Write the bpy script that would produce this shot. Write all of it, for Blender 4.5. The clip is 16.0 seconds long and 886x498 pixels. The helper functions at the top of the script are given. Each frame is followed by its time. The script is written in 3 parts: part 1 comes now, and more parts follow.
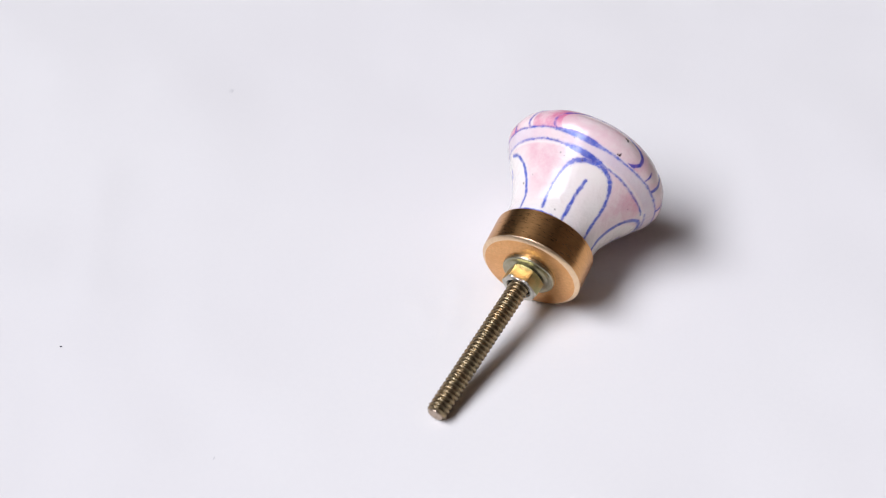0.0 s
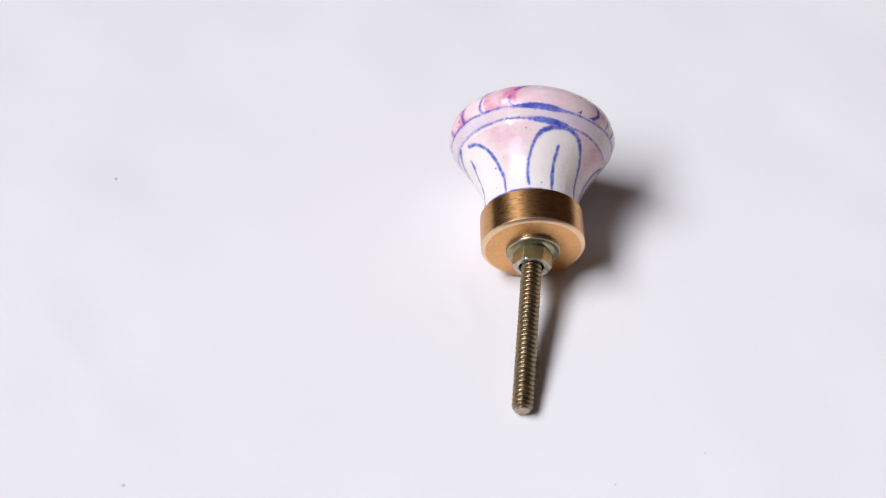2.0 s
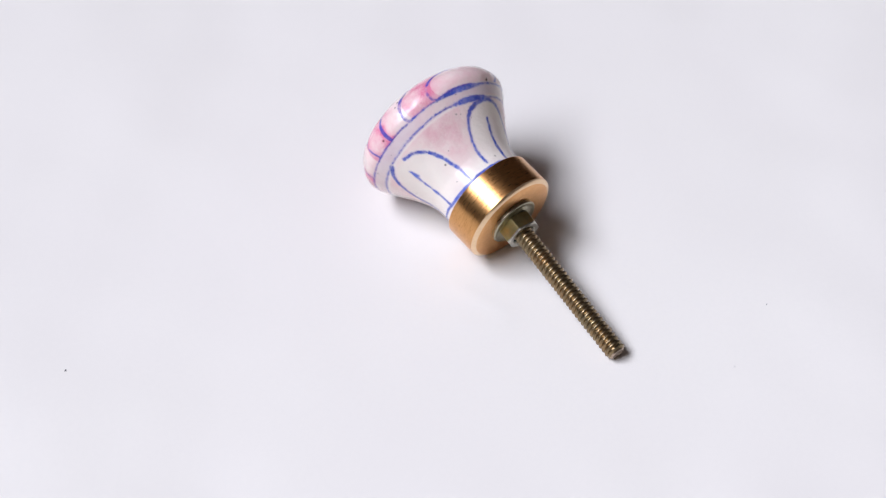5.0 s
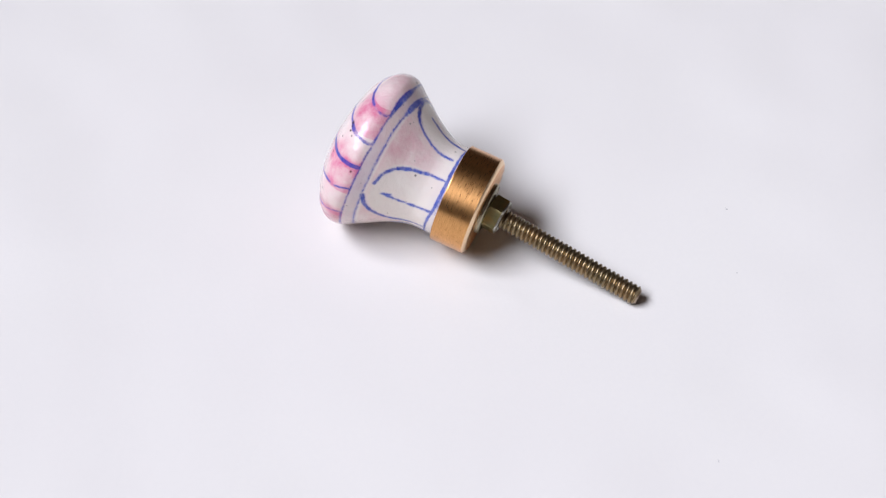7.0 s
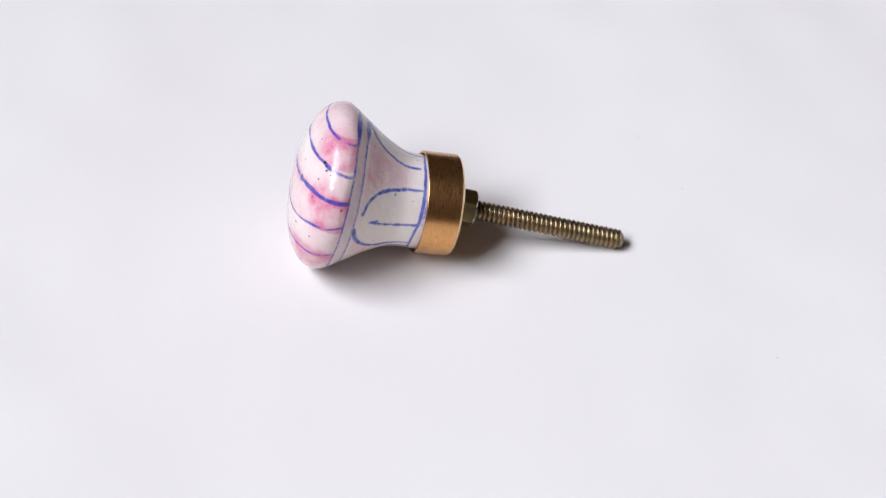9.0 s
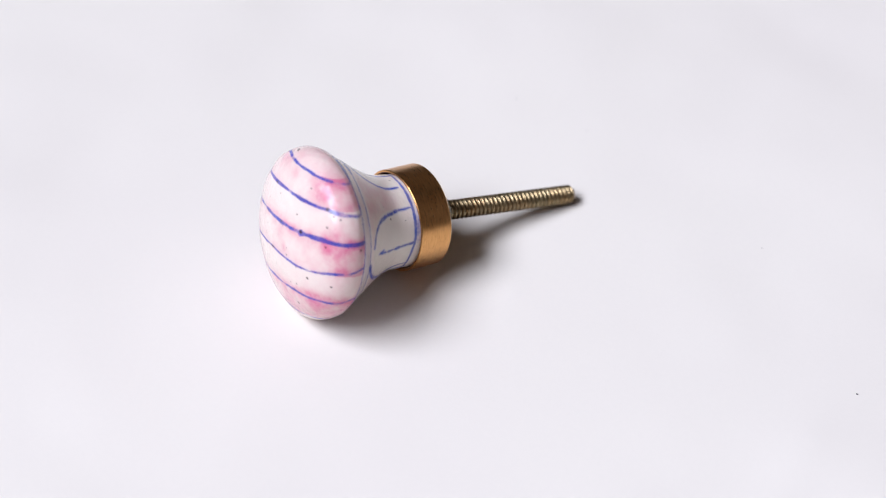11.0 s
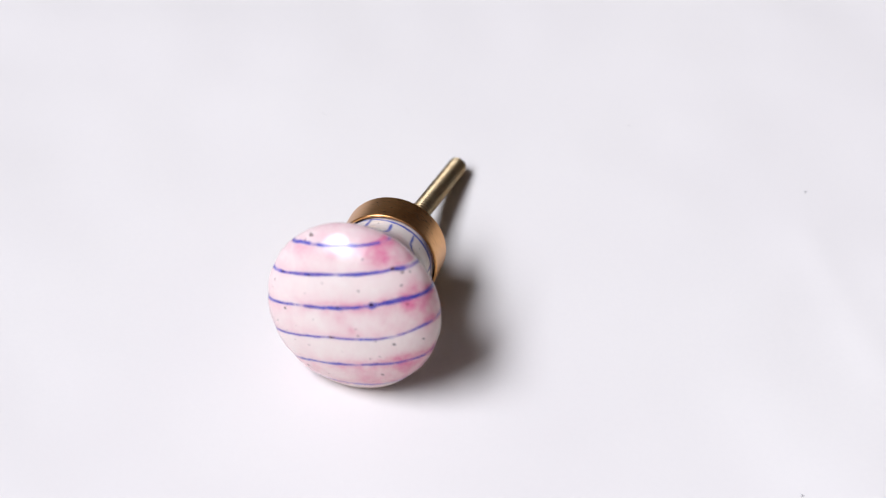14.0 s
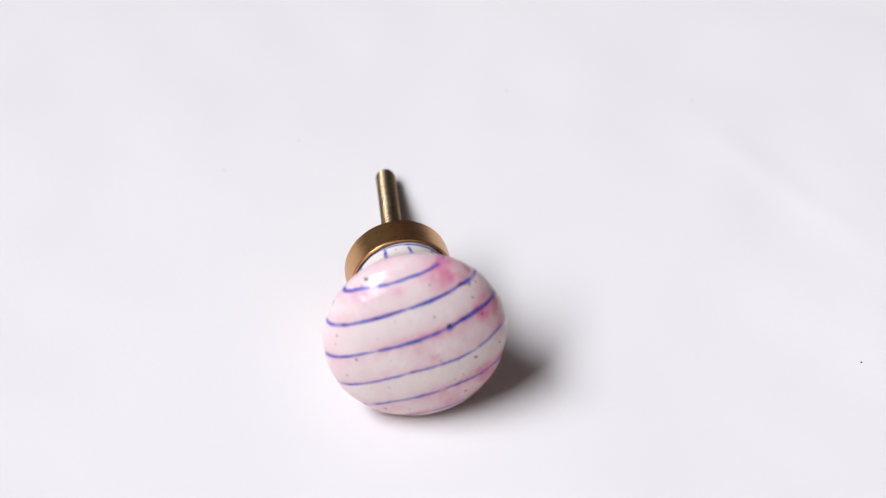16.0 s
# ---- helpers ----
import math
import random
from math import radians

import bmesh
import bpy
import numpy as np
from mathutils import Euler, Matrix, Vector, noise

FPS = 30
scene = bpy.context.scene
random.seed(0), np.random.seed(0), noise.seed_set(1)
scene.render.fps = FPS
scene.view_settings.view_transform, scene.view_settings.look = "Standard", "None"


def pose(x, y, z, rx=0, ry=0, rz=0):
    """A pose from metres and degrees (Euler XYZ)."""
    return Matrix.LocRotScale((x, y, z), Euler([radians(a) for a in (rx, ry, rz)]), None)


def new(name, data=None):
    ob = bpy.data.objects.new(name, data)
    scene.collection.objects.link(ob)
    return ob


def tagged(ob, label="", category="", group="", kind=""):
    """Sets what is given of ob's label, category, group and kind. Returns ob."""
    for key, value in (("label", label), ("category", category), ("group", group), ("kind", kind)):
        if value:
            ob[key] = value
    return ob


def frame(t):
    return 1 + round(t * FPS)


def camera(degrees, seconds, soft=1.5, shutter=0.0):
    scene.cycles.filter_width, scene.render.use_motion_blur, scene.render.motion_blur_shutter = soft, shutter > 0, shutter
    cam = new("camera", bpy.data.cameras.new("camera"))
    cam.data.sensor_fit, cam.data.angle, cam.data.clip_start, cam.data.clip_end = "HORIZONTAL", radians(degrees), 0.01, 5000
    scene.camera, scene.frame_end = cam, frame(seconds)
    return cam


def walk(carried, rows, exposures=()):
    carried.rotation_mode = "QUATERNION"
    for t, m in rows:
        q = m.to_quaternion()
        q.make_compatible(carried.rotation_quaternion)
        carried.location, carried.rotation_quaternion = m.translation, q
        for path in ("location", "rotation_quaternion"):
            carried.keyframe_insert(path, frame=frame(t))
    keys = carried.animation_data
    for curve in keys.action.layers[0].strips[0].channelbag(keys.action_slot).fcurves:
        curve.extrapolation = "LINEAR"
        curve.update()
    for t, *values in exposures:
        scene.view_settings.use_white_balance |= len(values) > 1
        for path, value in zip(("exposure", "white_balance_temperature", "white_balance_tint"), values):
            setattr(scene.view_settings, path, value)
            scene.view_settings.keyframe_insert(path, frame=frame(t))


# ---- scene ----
# camera: stands still over the sheet of paper, which turns under it
cam = camera(27.94, 16.0, soft=1.15)
cam.data.dof.use_dof, cam.data.dof.focus_distance, cam.data.dof.aperture_fstop = True, 0.398, 8.5
STAND = pose(0.0, -0.285, 0.2928, 45.419, -1.403, 2.343)
walk(cam, [(0.0, STAND), (16.0, STAND)], exposures=((0.0, 0.0, 6500, 10), (7.5, -0.005, 6520, 10), (12.5, 0.065, 6600, 10), (16.0, 0.065, 6600, 10)))

# turn of the paper and the knob about the upright axis at the origin: seconds, degrees
TURN = [(0.0, 0.0), (0.5, 6.79), (1.0, 13.5), (1.5, 20.22), (2.0, 26.95), (2.5, 33.65), (3.0, 40.34), (3.5, 47.04),
        (4.0, 53.78), (5.25, 70.43), (6.5, 86.99), (7.0, 93.55), (7.5, 100.27), (8.0, 107.03), (8.5, 113.77),
        (9.0, 120.57), (10.25, 137.9), (11.5, 155.09), (12.0, 161.93), (12.5, 168.83), (13.0, 175.94), (13.5, 183.18),
        (14.0, 189.96), (14.5, 196.58), (15.0, 203.18), (15.5, 209.88), (16.0, 216.51)]

# ---- light: one window beside the table, a dim room round it ----
world = bpy.data.worlds.new("sky")
scene.world = world
world.use_nodes = True
sky = world.node_tree.nodes.new("ShaderNodeTexSky")
sky.sky_type, sky.sun_disc = "NISHITA", False
sky.sun_elevation, sky.sun_rotation = radians(40), radians(250)
world.node_tree.links.new(sky.outputs["Color"], world.node_tree.nodes["Background"].inputs["Color"])
world.node_tree.nodes["Background"].inputs["Strength"].default_value = 0.1

WALL_X = -1.30          # inner face of the wall with the window
WIN_Y, WIN_Z, WIN_W, WIN_H = -0.70, 2.17, 1.95, 1.58
day = bpy.data.lights.new("window_daylight", "AREA")
day.shape, day.size, day.size_y = "RECTANGLE", WIN_H - 0.06, WIN_W - 0.06
day.energy, day.color = 171.5, (0.925, 0.962, 1.115)
lamp = new("window_daylight", day)
lamp.matrix_world = Matrix.Translation((WALL_X - 0.02, WIN_Y, WIN_Z)) @ pose(0, 0, 0, 0, -90, 0)


# ---- materials ----
def material(name):
    m = bpy.data.materials.new(name)
    m.use_nodes = True
    t = m.node_tree
    return m, t, t.nodes["Principled BSDF"]


def node(t, kind, **inputs):
    n = t.nodes.new(kind)
    for key, value in inputs.items():
        n.inputs[key.replace("_", " ")].default_value = value
    return n


def noise_tex(t, scale, detail=4.0, rough=0.55, stretch=(1, 1, 1), space="Object"):
    co = t.nodes.new("ShaderNodeTexCoord")
    mp = t.nodes.new("ShaderNodeMapping")
    mp.inputs["Scale"].default_value = stretch
    t.links.new(co.outputs[space], mp.inputs["Vector"])
    n = node(t, "ShaderNodeTexNoise", Scale=scale, Detail=detail, Roughness=rough)
    t.links.new(mp.outputs["Vector"], n.inputs["Vector"])
    return n.outputs["Fac"]


def ramp(t, fac, lo, hi, a=(0, 0, 0, 1), b=(1, 1, 1, 1)):
    r = t.nodes.new("ShaderNodeValToRGB")
    r.color_ramp.elements[0].position, r.color_ramp.elements[1].position = lo, hi
    r.color_ramp.elements[0].color, r.color_ramp.elements[1].color = a, b
    t.links.new(fac, r.inputs["Fac"])
    return r.outputs["Color"]


def mix(t, fac, a, b, mode="MIX"):
    n = t.nodes.new("ShaderNodeMix")
    n.data_type, n.blend_type = "RGBA", mode
    for value, socket in ((fac, n.inputs[0]), (a, n.inputs[6]), (b, n.inputs[7])):
        if isinstance(value, bpy.types.NodeSocket):
            t.links.new(value, socket)
        else:
            socket.default_value = value
    return n.outputs[2]


def math_node(t, op, a, b=0.0):
    n = t.nodes.new("ShaderNodeMath")
    n.operation = op
    for value, socket in ((a, n.inputs[0]), (b, n.inputs[1])):
        if isinstance(value, bpy.types.NodeSocket):
            t.links.new(value, socket)
        else:
            socket.default_value = value
    return n.outputs[0]


def bump(t, bsdf, height, strength, distance):
    n = node(t, "ShaderNodeBump", Strength=strength, Distance=distance)
    t.links.new(height, n.inputs["Height"])
    t.links.new(n.outputs["Normal"], bsdf.inputs["Normal"])


def paint(name, colour, second, scale, rough=0.6):
    m, t, b = material(name)
    t.links.new(mix(t, ramp(t, noise_tex(t, scale), 0.35, 0.65), colour, second), b.inputs["Base Color"])
    b.inputs["Roughness"].default_value = rough
    bump(t, b, noise_tex(t, scale * 12), 0.15, 0.002)
    return m


def paper_material():
    m, t, b = material("white_paper")
    big = ramp(t, noise_tex(t, 9.0, 3.0), 0.3, 0.7)
    fine = ramp(t, noise_tex(t, 900.0, 3.0), 0.3, 0.7)
    c = mix(t, big, (0.782, 0.745, 0.703, 1), (0.808, 0.775, 0.723, 1))
    c = mix(t, math_node(t, "MULTIPLY", fine, 0.25), c, (0.764, 0.732, 0.692, 1))
    t.links.new(c, b.inputs["Base Color"])
    b.inputs["Roughness"].default_value = 0.75
    b.inputs["Specular IOR Level"].default_value = 0.25
    bump(t, b, noise_tex(t, 1400.0, 3.0), 0.12, 0.0002)
    return m


def ceramic_material():
    m, t, b = material("painted_glazed_ceramic")
    at = t.nodes.new("ShaderNodeAttribute")
    at.attribute_name = "brushwork"
    sep = t.nodes.new("ShaderNodeSeparateColor")
    t.links.new(at.outputs["Color"], sep.inputs["Color"])
    blue, pink, speck = sep.outputs[0], sep.outputs[1], sep.outputs[2]
    ground = mix(t, ramp(t, noise_tex(t, 160.0, 4.0), 0.35, 0.7), (0.835, 0.765, 0.695, 1), (0.80, 0.705, 0.65, 1))
    wash = math_node(t, "MULTIPLY", pink, math_node(t, "ADD", 0.54, math_node(t, "MULTIPLY", ramp(t, noise_tex(t, 210.0, 5.0, 0.65), 0.36, 0.66), 0.95)))
    c = mix(t, wash, ground, (0.68, 0.205, 0.315, 1))
    grain = noise_tex(t, 1100.0, 4.0, 0.75)
    edge = math_node(t, "ADD", math_node(t, "SUBTRACT", blue, 0.38), math_node(t, "MULTIPLY", math_node(t, "SUBTRACT", grain, 0.5), 1.9))
    line = ramp(t, edge, -0.14, 0.56)
    line = math_node(t, "MULTIPLY", line, math_node(t, "ADD", 0.74, math_node(t, "MULTIPLY", ramp(t, noise_tex(t, 620.0, 4.0, 0.7), 0.36, 0.6), 0.26)))
    tone = mix(t, ramp(t, noise_tex(t, 330.0, 3.0), 0.35, 0.7), (0.012, 0.032, 0.33, 1), (0.026, 0.10, 0.56, 1))
    tone = mix(t, math_node(t, "MULTIPLY", pink, 0.65), tone, (0.036, 0.022, 0.25, 1))
    c = mix(t, math_node(t, "MULTIPLY", line, 0.94), c, tone)
    c = mix(t, math_node(t, "MULTIPLY", blue, 0.26), c, (0.05, 0.11, 0.50, 1))
    c = mix(t, at.outputs["Alpha"], c, (0.28, 0.32, 0.62, 1))
    c = mix(t, speck, c, (0.035, 0.012, 0.010, 1))
    t.links.new(c, b.inputs["Base Color"])
    b.inputs["Roughness"].default_value = 0.13
    b.inputs["Specular IOR Level"].default_value = 0.4
    b.inputs["Coat Weight"].default_value = 0.1
    b.inputs["Coat Roughness"].default_value = 0.04
    b.inputs["Subsurface Weight"].default_value = 0.3
    b.inputs["Subsurface Radius"].default_value = (1.0, 0.85, 0.85)
    b.inputs["Subsurface Scale"].default_value = 0.0012
    bump(t, b, math_node(t, "ADD", noise_tex(t, 170.0, 3.0), math_node(t, "MULTIPLY", noise_tex(t, 700.0, 4.0, 0.65), 0.5)), 0.46, 0.0007)
    return m


def metal(name, dark, light, rough, scale, stretch=(1, 1, 1), tint=None, bump_by=0.1):
    m, t, b = material(name)
    n = noise_tex(t, scale, 5.0, 0.65, stretch)
    c = mix(t, ramp(t, n, 0.3, 0.7), dark, light)
    if tint:
        c = mix(t, math_node(t, "MULTIPLY", ramp(t, noise_tex(t, 260.0, 3.0), 0.45, 0.65), 0.6), c, tint)
    t.links.new(c, b.inputs["Base Color"])
    b.inputs["Metallic"].default_value = 1.0
    t.links.new(math_node(t, "ADD", rough - 0.08, math_node(t, "MULTIPLY", n, 0.16)), b.inputs["Roughness"])
    bump(t, b, n, bump_by, 0.0002)
    return m


def turned_brass():
    """Brass with fine turning marks round the axis z of the part, and a few tarnished spots."""
    m, t, b = material("brushed_brass")
    co = t.nodes.new("ShaderNodeTexCoord")
    xyz = t.nodes.new("ShaderNodeSeparateXYZ")
    t.links.new(co.outputs["Object"], xyz.inputs[0])
    x, y, z = xyz.outputs
    r = math_node(t, "SQRT", math_node(t, "ADD", math_node(t, "MULTIPLY", x, x), math_node(t, "MULTIPLY", y, y)))
    around = math_node(t, "ARCTAN2", y, x)
    v = t.nodes.new("ShaderNodeCombineXYZ")
    for value, socket in zip((math_node(t, "MULTIPLY", r, 4200.0), math_node(t, "MULTIPLY", z, 4200.0), math_node(t, "MULTIPLY", around, 7.0)), v.inputs):
        t.links.new(value, socket)
    n = node(t, "ShaderNodeTexNoise", Scale=1.0, Detail=5.0, Roughness=0.7)
    t.links.new(v.outputs[0], n.inputs["Vector"])
    marks = n.outputs["Fac"]
    c = mix(t, ramp(t, marks, 0.12, 0.85), (0.47, 0.215, 0.07, 1), (0.83, 0.46, 0.185, 1))
    c = mix(t, math_node(t, "MULTIPLY", ramp(t, noise_tex(t, 420.0, 5.0, 0.7), 0.57, 0.75), 0.4), c, (0.30, 0.14, 0.05, 1))
    t.links.new(c, b.inputs["Base Color"])
    b.inputs["Metallic"].default_value = 1.0
    b.inputs["Anisotropic"].default_value, b.inputs["Anisotropic Rotation"].default_value = 0.45, 0.25
    turn = t.nodes.new("ShaderNodeTangent")
    turn.direction_type, turn.axis = "RADIAL", "Z"
    t.links.new(turn.outputs[0], b.inputs["Tangent"])
    t.links.new(math_node(t, "ADD", 0.19, math_node(t, "MULTIPLY", marks, 0.22)), b.inputs["Roughness"])
    bump(t, b, math_node(t, "ADD", marks, noise_tex(t, 1500.0, 4.0, 0.7)), 0.09, 0.00012)
    return m


PAPER = paper_material()
CERAMIC = ceramic_material()
BRASS = turned_brass()
SATIN_BRASS = metal("satin_brass_face", (0.68, 0.35, 0.137, 1), (0.86, 0.485, 0.215, 1), 0.36, 1600.0, tint=(0.74, 0.37, 0.14, 1), bump_by=0.2)
# paler brass for the chamfer: the window light it catches, put into the colour
EDGE_HIGHLIGHT = metal("brass_edge_highlight", (0.80, 0.56, 0.34, 1), (0.93, 0.70, 0.46, 1), 0.34, 1400.0)
STEEL = metal("yellow_zinc_steel", (0.19, 0.145, 0.085, 1), (0.33, 0.26, 0.15, 1), 0.36, 900.0, tint=(0.34, 0.22, 0.11, 1))
NUT_ZINC = metal("zinc_plated_steel", (0.36, 0.33, 0.15, 1), (0.52, 0.48, 0.25, 1), 0.33, 500.0, tint=(0.60, 0.37, 0.12, 1))
BARE_ZINC = metal("bare_zinc", (0.43, 0.41, 0.355, 1), (0.60, 0.58, 0.505, 1), 0.32, 900.0)
CUT_STEEL = metal("bright_cut_steel", (0.36, 0.27, 0.20, 1), (0.52, 0.42, 0.33, 1), 0.3, 1500.0)
WASHER_ZINC = metal("dull_zinc_washer", (0.31, 0.285, 0.20, 1), (0.44, 0.41, 0.30, 1), 0.33, 800.0)
WALL_PAINT = paint("dark_brown_wall_paint", (0.036, 0.021, 0.013, 1), (0.048, 0.029, 0.019, 1), 3.0)
CEILING_PAINT = paint("dim_ceiling_paint", (0.036, 0.024, 0.017, 1), (0.046, 0.032, 0.023, 1), 3.0)
FLOOR_WOOD = paint("dark_floor_boards", (0.10, 0.06, 0.035, 1), (0.15, 0.09, 0.05, 1), 6.0, 0.45)
TABLE_WOOD = paint("brown_table_wood", (0.20, 0.11, 0.06, 1), (0.28, 0.16, 0.09, 1), 8.0, 0.45)
FRAME_PAINT = paint("white_window_paint", (0.70, 0.69, 0.66, 1), (0.76, 0.75, 0.72, 1), 9.0, 0.4)
FLECK, _t, _b = material("dark_dust")
_b.inputs["Base Color"].default_value = (0.10, 0.09, 0.10, 1)
GLASS, _t, _b = material("window_glass")
_b.inputs["Transmission Weight"].default_value, _b.inputs["Roughness"].default_value = 1.0, 0.0


# ---- mesh helpers ----
def part(name, bm, mat, parent=None, label="", smooth=False, at=None, crease=0):
    me = bpy.data.meshes.new(name)
    bm.normal_update()
    bm.to_mesh(me)
    bm.free()
    me.materials.append(mat)
    if smooth:
        me.polygons.foreach_set("use_smooth", [True] * len(me.polygons))
    if crease:
        me.set_sharp_from_angle(angle=radians(crease))
    ob = new(name, me)
    if parent:
        ob.parent = parent
    if at:
        ob.matrix_basis = at
    if label:
        tagged(ob, label)
    return ob


def box(bm, lo, hi):
    m = Matrix.Translation([(a + b) / 2 for a, b in zip(lo, hi)]) @ Matrix.Diagonal([b - a for a, b in zip(lo, hi)] + [1])
    bmesh.ops.create_cube(bm, size=1.0, matrix=m)


def bevel(bm, width, segments=2):
    bmesh.ops.bevel(bm, geom=list(bm.edges), offset=width, segments=segments, affect="EDGES", profile=0.5)


def lathe(bm, rings, n=128, m=Matrix()):
    """Closed turning of (radius, height) rings about z; a radius of 0 makes a pole."""
    rows = []
    for r, z in rings:
        if r < 1e-7:
            rows.append([bm.verts.new(m @ Vector((0, 0, z)))])
        else:
            rows.append([bm.verts.new(m @ Vector((r * math.cos(2 * math.pi * k / n), r * math.sin(2 * math.pi * k / n), z))) for k in range(n)])
    for a, b in zip(rows, rows[1:]):
        for k in range(n):
            q = (k + 1) % n
            f = [a[k % len(a)], a[q % len(a)], b[q % len(b)], b[k % len(b)]]
            bm.faces.new(list(dict.fromkeys(f)))


def arc(r0, z0, rad, a0, a1, n=6):
    return [(r0 + rad * math.cos(radians(a0 + (a1 - a0) * k / n)), z0 + rad * math.sin(radians(a0 + (a1 - a0) * k / n))) for k in range(n + 1)]


def along(origin, azimuth, elevation):
    """A frame at origin with z along the direction, x level and y upward."""
    a, e = radians(azimuth), radians(elevation)
    z = Vector((math.cos(a) * math.cos(e), math.sin(a) * math.cos(e), math.sin(e)))
    x = z.cross(Vector((0, 0, 1))).normalized()
    y = x.cross(z)
    y = y if y.z > 0 else -y
    return Matrix.Translation(origin) @ Matrix((x, y, z)).transposed().to_4x4()


# ---- room ----
FLOOR_Z, TOP_Z = -0.752, 3.1
X0, X1, Y0, Y1 = WALL_X, 2.3, -1.9, 1.7


def slab(name, lo, hi, mat, label):
    bm = bmesh.new()
    box(bm, lo, hi)
    return tagged(part(name, bm, mat), label, name.split("_")[0], kind="structure")


def room():
    slab("floor", (X0 - 0.2, Y0 - 0.2, FLOOR_Z - 0.1), (X1 + 0.2, Y1 + 0.2, FLOOR_Z), FLOOR_WOOD, "dark brown wooden floor of the dim room")
    slab("ceiling", (X0 - 0.2, Y0 - 0.2, TOP_Z), (X1 + 0.2, Y1 + 0.2, TOP_Z + 0.1), CEILING_PAINT, "plain dim ceiling over the table")
    slab("wall_east", (X1, Y0 - 0.1, FLOOR_Z), (X1 + 0.1, Y1 + 0.1, TOP_Z), WALL_PAINT, "plain dark brown painted wall")
    slab("wall_south", (X0, Y0 - 0.1, FLOOR_Z), (X1, Y0, TOP_Z), WALL_PAINT, "plain dark brown painted wall")
    slab("wall_north", (X0, Y1, FLOOR_Z), (X1, Y1 + 0.1, TOP_Z), WALL_PAINT, "plain dark brown painted wall")
    ya, yb, za, zb = WIN_Y - WIN_W / 2, WIN_Y + WIN_W / 2, WIN_Z - WIN_H / 2, WIN_Z + WIN_H / 2
    bm = bmesh.new()
    for lo, hi in (((X0 - 0.1, Y0 - 0.1, FLOOR_Z), (X0, ya, TOP_Z)), ((X0 - 0.1, yb, FLOOR_Z), (X0, Y1 + 0.1, TOP_Z)),
                   ((X0 - 0.1, ya, FLOOR_Z), (X0, yb, za)), ((X0 - 0.1, ya, zb), (X0, yb, TOP_Z))):
        box(bm, lo, hi)
    tagged(part("wall_west", bm, WALL_PAINT), "dark brown painted wall with a window", "wall", kind="structure")
    win = tagged(new("window_1"), "white-framed window that lights the table", "window", kind="structure")
    win.location = (X0 - 0.05, WIN_Y, WIN_Z)
    bm = bmesh.new()
    w, h = WIN_W / 2 - 0.002, WIN_H / 2 - 0.002
    for lo, hi in (((-0.02, -w, -h), (0.02, w, -h + 0.03)), ((-0.02, -w, h - 0.03), (0.02, w, h)),
                   ((-0.02, -w, -h + 0.03), (0.02, -w + 0.03, h - 0.03)), ((-0.02, w - 0.03, -h + 0.03), (0.02, w, h - 0.03))):
        box(bm, lo, hi)
    part("window_frame", bm, FRAME_PAINT, win)
    bm = bmesh.new()
    box(bm, (-0.003, -w + 0.03, -h + 0.03), (0.003, w - 0.03, h - 0.03))
    pane = part("pane", bm, GLASS, win)
    pane.visible_shadow = False


def table():
    ob = tagged(new("table"), "brown wooden table under the white paper", "table")
    ob.location = (0.1, 0.0, FLOOR_Z)
    top = -FLOOR_Z - 0.0016
    bm = bmesh.new()
    box(bm, (-0.75, -0.45, top - 0.03), (0.75, 0.45, top))
    bevel(bm, 0.004)
    part("tabletop", bm, TABLE_WOOD, ob)
    for sx in (-1, 1):
        for sy in (-1, 1):
            bm = bmesh.new()
            box(bm, (sx * 0.68 - 0.03, sy * 0.38 - 0.03, 0.0), (sx * 0.68 + 0.03, sy * 0.38 + 0.03, top - 0.03))
            bevel(bm, 0.004)
            part("leg", bm, TABLE_WOOD, ob)


# ---- paper ----
PAPER_Z = -0.0003
# soft creases in the sheet: ends, height, width
PAPER_CREASES = (((-0.0006, 0.0005), (-0.0024, -0.0118), 0.00016, 0.0019), ((-0.0100, -0.0060), (-0.0065, -0.0135), 0.00012, 0.0022),
                 ((-0.0892, 0.0350), (-0.0850, -0.0060), 0.00018, 0.0045))


